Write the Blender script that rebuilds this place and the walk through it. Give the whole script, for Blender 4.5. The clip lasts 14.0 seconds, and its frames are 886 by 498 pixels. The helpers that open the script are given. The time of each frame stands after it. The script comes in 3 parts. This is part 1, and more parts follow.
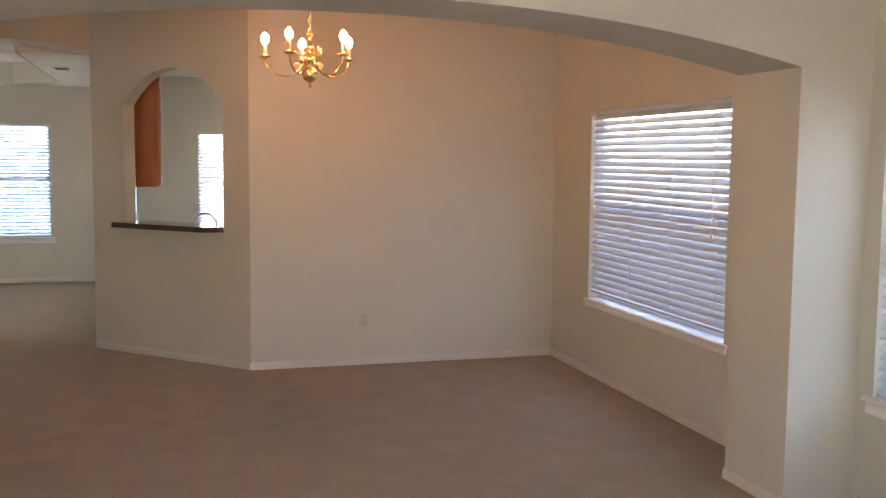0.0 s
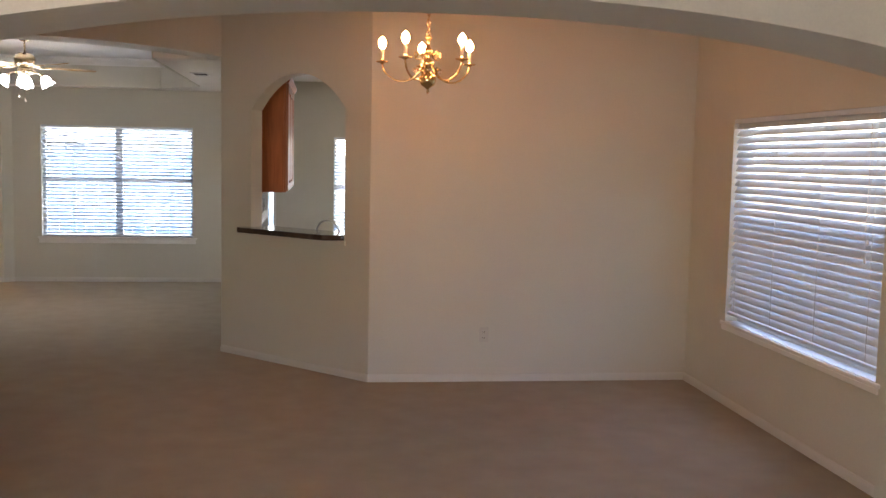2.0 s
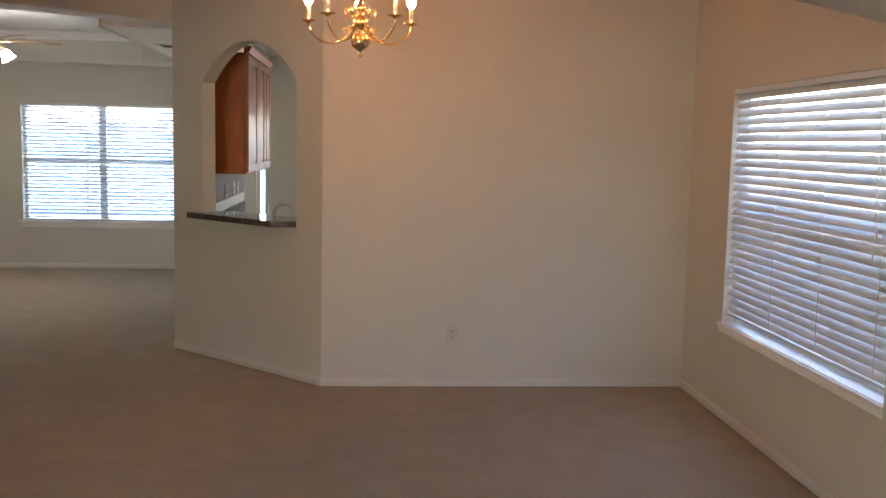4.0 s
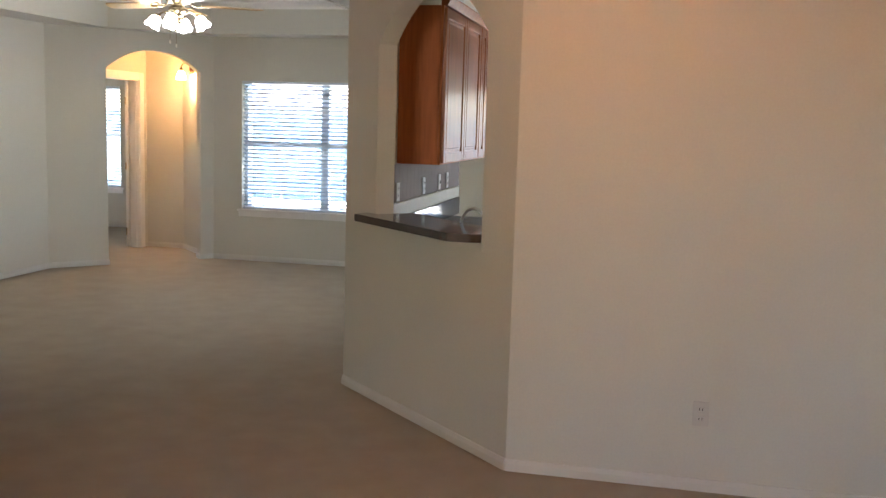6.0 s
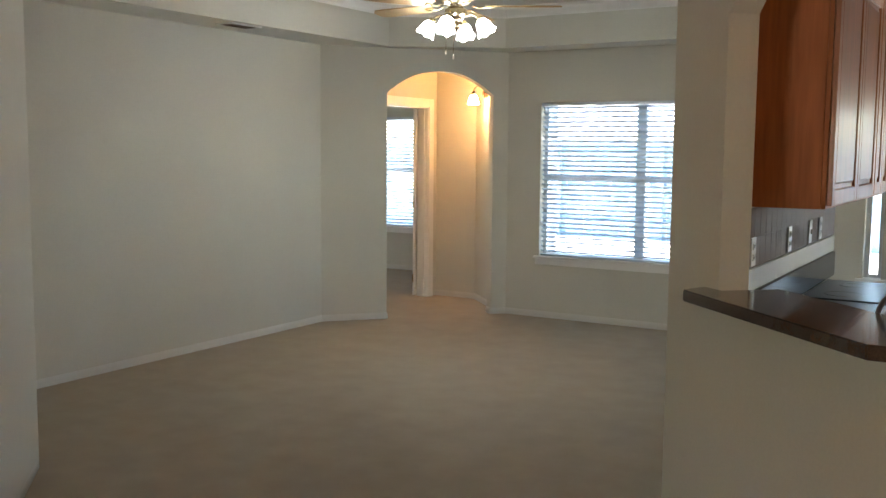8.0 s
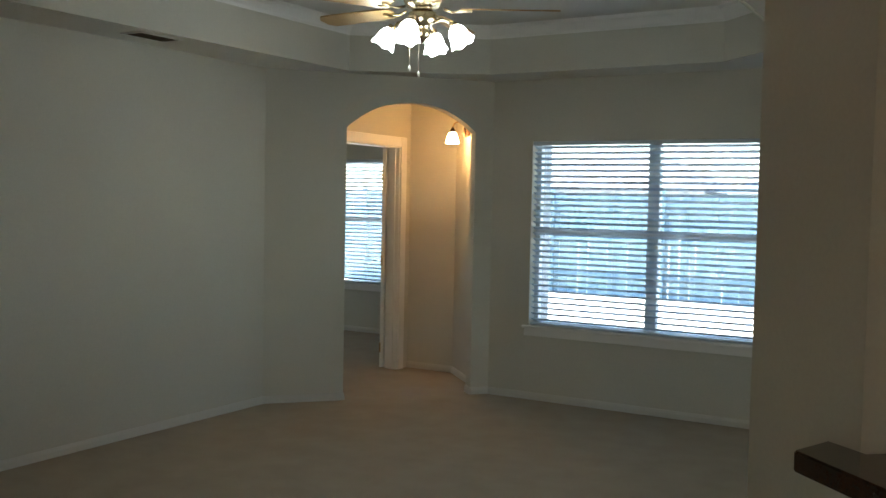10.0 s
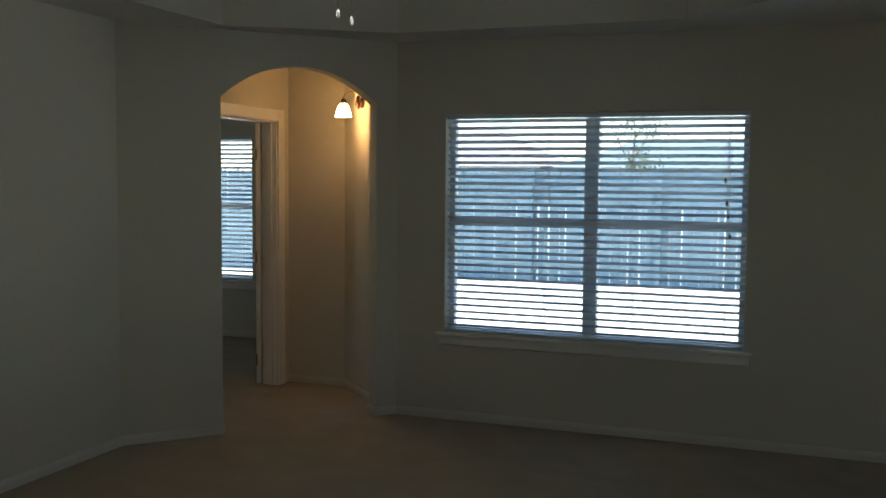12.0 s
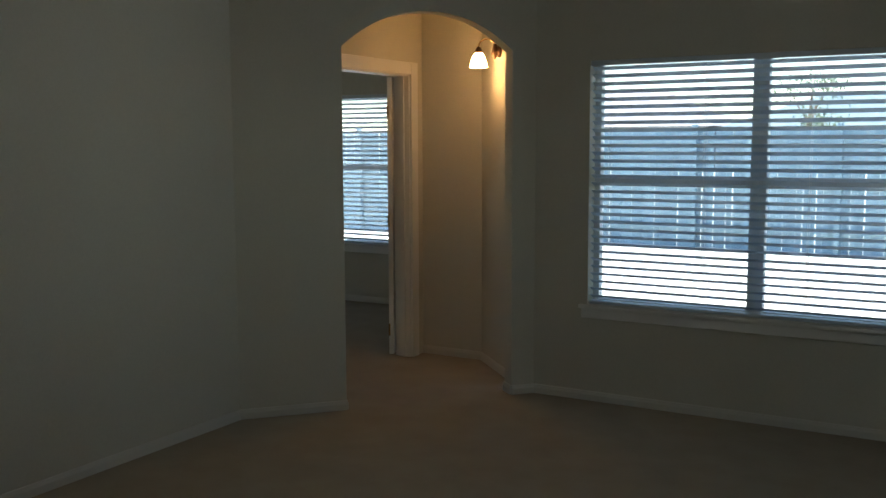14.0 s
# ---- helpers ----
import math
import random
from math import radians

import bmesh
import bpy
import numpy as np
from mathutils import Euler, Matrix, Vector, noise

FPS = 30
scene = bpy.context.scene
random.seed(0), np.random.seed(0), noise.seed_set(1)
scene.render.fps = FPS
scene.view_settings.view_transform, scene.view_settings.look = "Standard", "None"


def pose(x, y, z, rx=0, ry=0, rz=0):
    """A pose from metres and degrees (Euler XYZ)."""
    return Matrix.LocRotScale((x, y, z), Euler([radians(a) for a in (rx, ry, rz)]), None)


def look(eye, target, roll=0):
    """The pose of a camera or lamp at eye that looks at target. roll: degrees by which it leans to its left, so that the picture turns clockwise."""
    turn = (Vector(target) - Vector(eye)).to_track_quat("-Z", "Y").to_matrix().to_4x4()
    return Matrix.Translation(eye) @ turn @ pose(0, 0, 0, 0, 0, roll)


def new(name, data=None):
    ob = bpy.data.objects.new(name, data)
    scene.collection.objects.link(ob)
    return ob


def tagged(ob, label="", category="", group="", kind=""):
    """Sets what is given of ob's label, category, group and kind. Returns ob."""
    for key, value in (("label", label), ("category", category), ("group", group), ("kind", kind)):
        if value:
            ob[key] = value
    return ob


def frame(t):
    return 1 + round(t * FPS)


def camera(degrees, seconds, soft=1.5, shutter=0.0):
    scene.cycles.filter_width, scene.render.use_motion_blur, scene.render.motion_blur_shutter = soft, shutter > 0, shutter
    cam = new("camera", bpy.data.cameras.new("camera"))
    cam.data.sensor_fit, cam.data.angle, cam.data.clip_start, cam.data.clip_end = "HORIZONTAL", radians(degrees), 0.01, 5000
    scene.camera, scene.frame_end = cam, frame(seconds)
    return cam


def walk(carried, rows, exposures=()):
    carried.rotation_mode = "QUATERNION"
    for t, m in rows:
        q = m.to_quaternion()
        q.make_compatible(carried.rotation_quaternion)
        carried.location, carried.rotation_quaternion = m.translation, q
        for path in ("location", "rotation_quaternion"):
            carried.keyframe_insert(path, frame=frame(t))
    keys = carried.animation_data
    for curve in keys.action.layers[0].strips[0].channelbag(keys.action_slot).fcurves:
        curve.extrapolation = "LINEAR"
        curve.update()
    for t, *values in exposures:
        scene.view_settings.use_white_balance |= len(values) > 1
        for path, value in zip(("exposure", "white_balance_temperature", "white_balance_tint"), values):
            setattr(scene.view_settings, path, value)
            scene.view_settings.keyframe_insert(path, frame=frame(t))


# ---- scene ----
cam = camera(49.4, 14.0)
PATH = [
    (0, (-0.611, -7.638, 1.695), (-0.064, -5.724, 1.505), 0.5),
    (0.5, (-0.479, -7.534, 1.762), (-0.131, -5.575, 1.560), 0.7),
    (1, (-0.385, -7.460, 1.743), (-0.117, -5.487, 1.551), 1.0),
    (1.5, (-0.347, -7.393, 1.733), (-0.107, -5.416, 1.546), 1.1),
    (2, (-0.364, -7.349, 1.730), (-0.114, -5.374, 1.545), 1.2),
    (4.5, (0.495, -6.177, 1.668), (0.569, -4.191, 1.441), 1.4),
    (5, (0.605, -5.784, 1.620), (0.566, -3.798, 1.387), 1.6),
    (5.5, (0.673, -5.494, 1.694), (0.487, -3.520, 1.429), 1.1),
    (6, (0.627, -4.481, 1.669), (0.208, -2.543, 1.409), 1.7),
    (6.5, (0.500, -3.795, 1.616), (-0.152, -1.922, 1.364), 1.6),
    (7, (0.401, -3.318, 1.611), (-0.446, -1.522, 1.366), 0.7),
    (7.5, (0.167, -2.813, 1.610), (-0.802, -1.078, 1.382), 0.8),
    (8, (-0.037, -2.518, 1.622), (-1.062, -0.813, 1.417), 0.5),
    (10.5, (-1.044, -0.732, 1.582), (-2.039, 1.001, 1.503), 1.2),
    (11, (-1.423, -0.495, 1.556), (-2.303, 1.300, 1.479), 0.6),
    (11.5, (-1.654, -0.332, 1.610), (-2.417, 1.513, 1.500), 0.6),
    (12, (-1.788, -0.162, 1.655), (-2.482, 1.708, 1.507), 0.5),
    (12.5, (-2.005, -0.006, 1.676), (-2.650, 1.878, 1.495), 0.1),
    (13, (-2.082, 0.192, 1.689), (-2.767, 2.059, 1.475), -0.2),
    (13.5, (-2.018, 0.326, 1.672), (-2.821, 2.142, 1.437), -0.3),
    (14, (-1.893, 0.456, 1.607), (-2.886, 2.177, 1.383), -0.2),
]
walk(cam, [(t, look(eye, target, roll)) for t, eye, target, roll in PATH],
     exposures=[(0, 4.15, 6980, 22), (2, 3.93, 6950, 22), (4.3, 4.0, 6850, 18), (6, 4.12, 6620, 16), (7, 4.12, 6650, 13), (8.2, 3.78, 6650, 10),
                (10.3, 2.65, 6400, 3), (11, 2.28, 6400, 3), (12, 1.66, 6420, 4), (13.5, 1.60, 6430, 4), (14, 1.70, 6430, 4)])

# ---- world, sun, window light, added fill ----
SUN_EL, SUN_DIR = radians(51), Vector((0.62, -0.08, -0.78))
world = bpy.data.worlds.new("sky")
scene.world = world
world.use_nodes = True
wn = world.node_tree
sky = wn.nodes.new("ShaderNodeTexSky")
sky.sky_type, sky.sun_disc = "NISHITA", False
sky.sun_elevation, sky.sun_rotation = SUN_EL, radians(277)
sky.altitude, sky.air_density, sky.dust_density = 100, 1.0, 0.4
wn.links.new(sky.outputs[0], wn.nodes["Background"].inputs[0])
wn.nodes["Background"].inputs[1].default_value = 0.15
sun_data = bpy.data.lights.new("sun", "SUN")
sun_data.energy, sun_data.angle, sun_data.color = 5.0, radians(0.5), (1, 0.95, 0.86)
sun = new("sun", sun_data)
sun.matrix_world = look((0, 0, 20), Vector((0, 0, 20)) + SUN_DIR)


def daylight(name, place, turn, w, h, watts, tint=(0.86, 0.93, 1.0)):
    """An area lamp in a wall opening, in place of the sky beyond a window or as added fill; it shines along the local
    -y.
    """
    d = bpy.data.lights.new(name, "AREA")
    d.shape, d.size, d.size_y, d.energy, d.color = "RECTANGLE", w, h, watts, tint
    o = new(name, d)
    o.matrix_world = pose(*place, 0, 0, turn) @ pose(0, 0, 0, -90, 0, 0)
    return o


daylight("daylight_dining", (2.75, -1.61, 1.33), -90, 1.9, 1.4, 0.15, (1, 0.93, 0.82))
daylight("daylight_near", (2.82, -4.85, 1.35), -90, 1.9, 1.3, 0.25, (1, 0.93, 0.82))
# Added warm fill from an unseen opening behind, to brighten the near floor.
daylight("fill_entry", (-1.8, -9.38, 1.45), 180, 1.7, 1.4, 3.8, (1, 0.82, 0.60))
daylight("daylight_bedroom", (-7.70, 8.51, 1.32), 0, 1.3, 1.4, 0.5, (0.6, 0.8, 1.0))
# Added warm fill for the dim bedroom, through an unseen opening.
daylight("fill_bedroom_side", (-9.2, 6.2, 1.55), 90, 0.55, 0.65, 0.1, (1, 0.78, 0.55))
daylight("daylight_kitchen", (0.71, 6.18, 1.30), 0, 1.75, 1.4, 0.4, (1.0, 0.92, 0.78))
daylight("daylight_kitchen_side", (2.75, 3.57, 1.6), -90, 0.96, 0.76, 1.2, (1.0, 0.88, 0.68))

# ---- strengths of the lamps ----
CHANDELIER, FAN_LIGHT, SCONCE = 11.0, 3.8, 11.5


# ---- materials ----
def material(name, base, rough=0.6, metal=0.0, bump=0.0, scale=60.0, vary=0.06, big=1.2, coat=0.0, spec=0.5, rand=0.0, stretch=(1, 1, 1)):
    m = bpy.data.materials.new(name)
    m.use_nodes = True
    nt = m.node_tree
    b = nt.nodes["Principled BSDF"]
    b.inputs["Roughness"].default_value, b.inputs["Metallic"].default_value = rough, metal
    b.inputs["Coat Weight"].default_value = coat
    b.inputs["Specular IOR Level"].default_value = spec
    tc = nt.nodes.new("ShaderNodeTexCoord")
    n1, n2 = nt.nodes.new("ShaderNodeTexNoise"), nt.nodes.new("ShaderNodeTexNoise")
    n1.inputs["Scale"].default_value, n2.inputs["Scale"].default_value = scale, big
    n1.inputs["Detail"].default_value = n2.inputs["Detail"].default_value = 5
    geo = nt.nodes.new("ShaderNodeNewGeometry")
    for n in (n1, n2):
        st = nt.nodes.new("ShaderNodeVectorMath")
        st.operation = "MULTIPLY"
        st.inputs[1].default_value = stretch
        nt.links.new(geo.outputs["Position"], st.inputs[0])
        nt.links.new(st.outputs[0], n.inputs["Vector"])
    add = nt.nodes.new("ShaderNodeMath")
    add.operation = "ADD"
    nt.links.new(n1.outputs[0], add.inputs[0])
    nt.links.new(n2.outputs[0], add.inputs[1])
    last = add
    if rand:
        info = nt.nodes.new("ShaderNodeObjectInfo")
        r = nt.nodes.new("ShaderNodeMath")
        r.operation = "MULTIPLY_ADD"
        r.inputs[1].default_value = rand
        nt.links.new(info.outputs["Random"], r.inputs[0])
        nt.links.new(add.outputs[0], r.inputs[2])
        last = r
    mr = nt.nodes.new("ShaderNodeMapRange")
    mr.inputs[1].default_value, mr.inputs[2].default_value = 0.6, 1.4 + rand
    mr.inputs[3].default_value, mr.inputs[4].default_value = 1 - vary, 1 + vary
    nt.links.new(last.outputs[0], mr.inputs[0])
    mix = nt.nodes.new("ShaderNodeVectorMath")
    mix.operation = "SCALE"
    mix.inputs[0].default_value = base
    nt.links.new(mr.outputs[0], mix.inputs["Scale"])
    nt.links.new(mix.outputs[0], b.inputs["Base Color"])
    if bump:
        bp = nt.nodes.new("ShaderNodeBump")
        bp.inputs["Strength"].default_value, bp.inputs["Distance"].default_value = bump, 0.004
        nt.links.new(n1.outputs[0], bp.inputs["Height"])
        nt.links.new(bp.outputs[0], b.inputs["Normal"])
    return m


def glowing(name, colour, strength):
    m = bpy.data.materials.new(name)
    m.use_nodes = True
    b = m.node_tree.nodes["Principled BSDF"]
    b.inputs["Base Color"].default_value = (0.8, 0.8, 0.8, 1)
    b.inputs["Roughness"].default_value = 0.3
    b.inputs["Emission Color"].default_value = (*colour, 1)
    b.inputs["Emission Strength"].default_value = strength
    return m


def glass_material(name):
    m = bpy.data.materials.new(name)
    m.use_nodes = True
    b = m.node_tree.nodes["Principled BSDF"]
    b.inputs["Base Color"].default_value = (0.93, 0.975, 1.0, 1)
    b.inputs["Transmission Weight"].default_value = 1
    b.inputs["Roughness"].default_value = 0.0
    b.inputs["IOR"].default_value = 1.45
    return m


M_WALL = material("wall_paint", (0.565, 0.545, 0.462), 0.75, bump=0.12, scale=90, vary=0.05, big=1.3)
M_CEIL = material("ceiling_texture", (0.72, 0.70, 0.64), 0.9, bump=1.0, scale=38, vary=0.05, big=1.5)
M_TRIM = material("white_trim", (0.78, 0.77, 0.73), 0.4, bump=0.05, scale=200, vary=0.02)
M_CARPET = material("carpet", (0.375, 0.320, 0.246), 0.98, bump=1.0, scale=260, vary=0.12, big=4.5, spec=0.1)
M_WOOD = material("cherry_wood", (0.37, 0.118, 0.036), 0.5, bump=0.05, scale=60, vary=0.3, big=9, spec=0.18, stretch=(1, 1, 0.06))
M_DOOR = material("varnished_cherry", (0.34, 0.115, 0.040), 0.4, bump=0.04, scale=60, vary=0.3, big=9, spec=0.4, coat=0.06, stretch=(1, 1, 0.06))
M_GRANITE = material("dark_granite", (0.05, 0.028, 0.017), 0.12, bump=0.02, scale=220, vary=0.5, big=30, coat=0.3)
M_WORKTOP = material("honed_dark_granite", (0.05, 0.042, 0.034), 0.35, bump=0.02, scale=220, vary=0.4, big=30, spec=0.3)
M_COOKTOP = material("ceramic_glass", (0.03, 0.028, 0.024), 0.3, vary=0.1, spec=0.3)
M_TILE = material("backsplash_tile", (0.165, 0.122, 0.09), 0.7, bump=0.1, scale=50, vary=0.1, big=8)
M_CREAM = material("cream_ledge", (0.40, 0.36, 0.24), 0.5, vary=0.03)
M_SLAT = material("blind_slat", (0.58, 0.65, 0.71), 0.45, bump=0.03, scale=120, vary=0.03)
M_BASE = material("baseboard_paint", (0.60, 0.58, 0.52), 0.5, bump=0.05, scale=200, vary=0.03)
M_VINYL = material("vinyl_frame", (0.68, 0.70, 0.70), 0.4, vary=0.02)
M_BRASS = material("polished_brass", (0.74, 0.53, 0.27), 0.17, metal=1, vary=0.05, scale=30)
M_FAN = material("antique_fan_brass", (0.50, 0.40, 0.25), 0.24, metal=1, vary=0.06, scale=30)
M_CHROME = material("brushed_chrome", (0.85, 0.85, 0.85), 0.28, metal=1, vary=0.04)
M_BRONZE = material("aged_bronze", (0.12, 0.07, 0.04), 0.35, metal=0.8, vary=0.1)
M_IVORY = material("candle_sleeve", (0.85, 0.80, 0.68), 0.5, vary=0.02)
M_BLADE = material("fan_blade_oak", (0.42, 0.27, 0.11), 0.4, bump=0.05, scale=30, vary=0.15, big=4)
# Black, with the upstand's blue window reflection put into the base colour.
M_BLACK = material("black_enamel", (0.018, 0.026, 0.045), 0.08, vary=0.1)
M_STEEL = material("stainless_steel", (0.55, 0.55, 0.56), 0.25, metal=1, vary=0.05)
M_PLATE = material("plastic_plate", (0.52, 0.49, 0.42), 0.4, vary=0.01)
M_DARK = material("dark_void", (0.02, 0.02, 0.02), 0.8, vary=0.05)
M_CORD = material("cord", (0.8, 0.8, 0.78), 0.7, vary=0.02)
M_TASSEL = material("dark_tassel", (0.05, 0.04, 0.03), 0.5, vary=0.05)
# Weathered grey boards, with the blue of the skylight put into the colour.
M_FENCE = material("weathered_fence_skylit", (0.20, 0.29, 0.35), 0.85, bump=0.4, scale=40, vary=0.2, big=3, rand=0.5)
M_YARD = material("pale_dry_ground", (0.66, 0.63, 0.58), 0.95, bump=0.6, scale=30, vary=0.15, big=0.7)
M_LEAF = material("leaves", (0.12, 0.16, 0.10), 0.7, bump=0.3, scale=20, vary=0.4, big=2)
M_BARK = material("bark", (0.16, 0.12, 0.09), 0.9, bump=0.8, scale=25, vary=0.2)
M_SIDE = material("brown_side_fence", (0.20, 0.16, 0.12), 0.85, bump=0.4, scale=40, vary=0.2, big=3, rand=0.5)
M_BRICK = material("house_brick", (0.24, 0.26, 0.28), 0.85, bump=0.4, scale=30, vary=0.15)
M_SLATE = material("slate_roof", (0.17, 0.23, 0.27), 0.85, bump=0.5, scale=25, vary=0.2)
M_ROOF = material("asphalt_shingle", (0.44, 0.40, 0.41), 0.9, bump=0.5, scale=25, vary=0.2)
M_BULB = glowing("candle_bulb_glow", (1.0, 0.43, 0.16), CHANDELIER)
M_FANGLASS = glowing("fan_shade_glow", (0.88, 0.95, 1.0), FAN_LIGHT)
M_SCONCE = glowing("sconce_shade_glow", (1.0, 0.52, 0.20), SCONCE)
M_GLASS = glass_material("window_glass")


# ---- mesh helpers ----
def finish(name, bm, mat, parent=None, label="", smooth=False):
    bmesh.ops.recalc_face_normals(bm, faces=bm.faces[:])
    me = bpy.data.meshes.new(name)
    bm.to_mesh(me)
    bm.free()
    me.materials.append(mat)
    if smooth:
        me.polygons.foreach_set("use_smooth", [True] * len(me.polygons))
    ob = new(name, me)
    ob.parent = parent
    if label:
        ob["label"] = label
    return ob


def empty(name, m=None, label="", category="", group="", kind=""):
    ob = new(name)
    ob.empty_display_size = 0.1
    if m is not None:
        ob.matrix_world = m
    return tagged(ob, label, category, group, kind)


def box(bm, x0, y0, z0, x1, y1, z1, bevel=0.0, m=None):
    tmp = bmesh.new()
    vs = [tmp.verts.new((x, y, z)) for x in (x0, x1) for y in (y0, y1) for z in (z0, z1)]
    for f in ((0, 1, 3, 2), (4, 6, 7, 5), (0, 4, 5, 1), (2, 3, 7, 6), (0, 2, 6, 4), (1, 5, 7, 3)):
        tmp.faces.new([vs[i] for i in f])
    bmesh.ops.recalc_face_normals(tmp, faces=tmp.faces[:])
    if bevel:
        bmesh.ops.bevel(tmp, geom=tmp.edges[:], offset=bevel, segments=1, affect="EDGES", profile=0.5)
    if m is not None:
        tmp.transform(m)
    me = bpy.data.meshes.new("tmp")
    tmp.to_mesh(me)
    tmp.free()
    bm.from_mesh(me)
    bpy.data.meshes.remove(me)
    return bm


def boxed(*a, **k):
    return box(bmesh.new(), *a, **k)


def prism(bm, pts, z0, z1):
    """A polygon of (x, y) drawn out from z0 to z1."""
    lo = [bm.verts.new((x, y, z0)) for x, y in pts]
    hi = [bm.verts.new((x, y, z1)) for x, y in pts]
    bm.faces.new(lo)
    bm.faces.new(hi)
    n = len(pts)
    for i in range(n):
        bm.faces.new((lo[i], lo[(i + 1) % n], hi[(i + 1) % n], hi[i]))
    return bm


def lathe(profile, n=20, m=None, bm=None):
    """A turned shape from (radius, z) pairs."""
    bm = bm or bmesh.new()
    rings = []
    for r, z in profile:
        ring = []
        for i in range(n):
            a = 2 * math.pi * i / n
            v = Vector((max(r, 0.0004) * math.cos(a), max(r, 0.0004) * math.sin(a), z))
            ring.append(bm.verts.new(m @ v if m is not None else v))
        rings.append(ring)
    for a, b in zip(rings, rings[1:]):
        for i in range(n):
            bm.faces.new((a[i], a[(i + 1) % n], b[(i + 1) % n], b[i]))
    bm.faces.new(rings[0])
    bm.faces.new(rings[-1])
    return bm


def tube(points, radius, n=8, bm=None):
    """A round bar along points."""
    bm = bm or bmesh.new()
    pts = [Vector(p) for p in points]
    rings = []
    for i, p in enumerate(pts):
        d = (pts[min(i + 1, len(pts) - 1)] - pts[max(i - 1, 0)]).normalized()
        side = d.orthogonal().normalized() if not rings else (side - d * side.dot(d)).normalized()
        up = d.cross(side)
        rad = radius[i] if isinstance(radius, (list, tuple)) else radius
        rings.append([bm.verts.new(p + (side * math.cos(2 * math.pi * k / n) + up * math.sin(2 * math.pi * k / n)) * rad) for k in range(n)])
    for a, b in zip(rings, rings[1:]):
        for k in range(n):
            bm.faces.new((a[k], a[(k + 1) % n], b[(k + 1) % n], b[k]))
    bm.faces.new(rings[0])
    bm.faces.new(rings[-1])
    return bm


def wall(name, p0, p1, z0, z1, thick, openings=(), mat=None):
    """A wall whose room face runs from p0 to p1; its body lies to the left of that line (negative thick: to the right).
    openings: (start, end, sill z, spring z, rise, power)."""
    bm = bmesh.new()
    a, b = Vector(p0), Vector(p1)
    length = (b - a).length
    e = (b - a) / length
    nrm = Vector((-e.y, e.x)) * thick

    def pt(s, back, z):
        q = a + e * s + (nrm if back else Vector((0, 0)))
        return bm.verts.new((q.x, q.y, z))

    def quad(*c):
        bm.faces.new([pt(*k) for k in c])

    def slab(s0, s1, lo0, lo1, hi):
        for back in (0, 1):
            quad((s0, back, lo0), (s1, back, lo1), (s1, back, hi), (s0, back, hi))
        quad((s0, 0, lo0), (s1, 0, lo1), (s1, 1, lo1), (s0, 1, lo0))
        quad((s0, 0, hi), (s1, 0, hi), (s1, 1, hi), (s0, 1, hi))

    s = 0.0
    for s0, s1, sill, spring, rise, power in sorted(openings):
        if s0 > s:
            slab(s, s0, z0, z0, z1)
        if sill > z0:
            slab(s0, s1, z0, z0, sill)
        n = 28 if rise else 1
        mid, half = (s0 + s1) / 2, (s1 - s0) / 2

        def top(q):
            return spring + rise * (1 - (abs(q - mid) / half) ** power) if rise else spring
        for i in range(n):
            u, v = s0 + (s1 - s0) * i / n, s0 + (s1 - s0) * (i + 1) / n
            slab(u, v, top(u), top(v), z1)
        for q in (s0, s1):
            if q < 1e-4 or q > length - 1e-4:
                continue
            quad((q, 0, sill), (q, 1, sill), (q, 1, spring), (q, 0, spring))
        s = s1
    if s < length:
        slab(s, length, z0, z0, z1)
    for q in (0, length):
        if not (openings and (abs(q - sorted(openings)[0][0]) < 1e-6 or abs(q - sorted(openings)[-1][1]) < 1e-6)):
            quad((q, 0, z0), (q, 1, z0), (q, 1, z1), (q, 0, z1))
    bmesh.ops.remove_doubles(bm, verts=bm.verts[:], dist=1e-5)
    ob = finish(name, bm, mat or M_WALL)
    return tagged(ob, kind="structure")


def baseboard(p0, p1, side=1):
    """Along the room face from p0 to p1, on its right side (side=-1: left)."""
    a, b = Vector(p0), Vector(p1)
    e = (b - a).normalized()
    n = Vector((e.y, -e.x)) * side
    bm = bmesh.new()
    prof = ((0.0, 0.0), (0.013, 0.0), (0.013, 0.036), (0.009, 0.046), (0.006, 0.056), (0.0, 0.058))
    ends = []
    for q, ext in ((a, -0.0), (b, 0.0)):
        ends.append([bm.verts.new((q.x + n.x * d, q.y + n.y * d, z + 0.001)) for d, z in prof])
    for i in range(len(prof)):
        j = (i + 1) % len(prof)
        bm.faces.new((ends[0][i], ends[0][j], ends[1][j], ends[1][i]))
    bm.faces.new(ends[0])
    bm.faces.new(ends[1])
    return tagged(finish("baseboard", bm, M_BASE), kind="structure")


# ---- the plan ----
TALL, LOW, TRAY, KITCHEN_TOP = 3.05, 2.57, 2.92, 2.74
XD = 2.55          # window wall of the dining room
YA = -3.74         # near face of the wide arch
XN = 2.62          # window wall of the near room
YL = 5.97           # window wall of the living room
XB = -5.63          # bedroom door wall
XL = -5.64          # left wall of the living room
COR_D = (-1.235, 1.235)
COR_F = (-4.23, 0.50)
COR_L = (-5.64, 4.588)
COR_R = (-4.407, 5.97)
T = 0.14
TH = 0.115

floor = tagged(finish("floor", prism(bmesh.new(), [(-3.54, -9.34), (2.84, -9.34), (2.84, 6.10), (-4.42, 6.10), (-5.0, 6.80), (-5.0, 8.49), (-9.24, 8.49), (-9.24, 0.3), (-4.4, 0.3), (-3.54, -0.6)], -0.14, 0.0), M_CARPET), kind="structure")

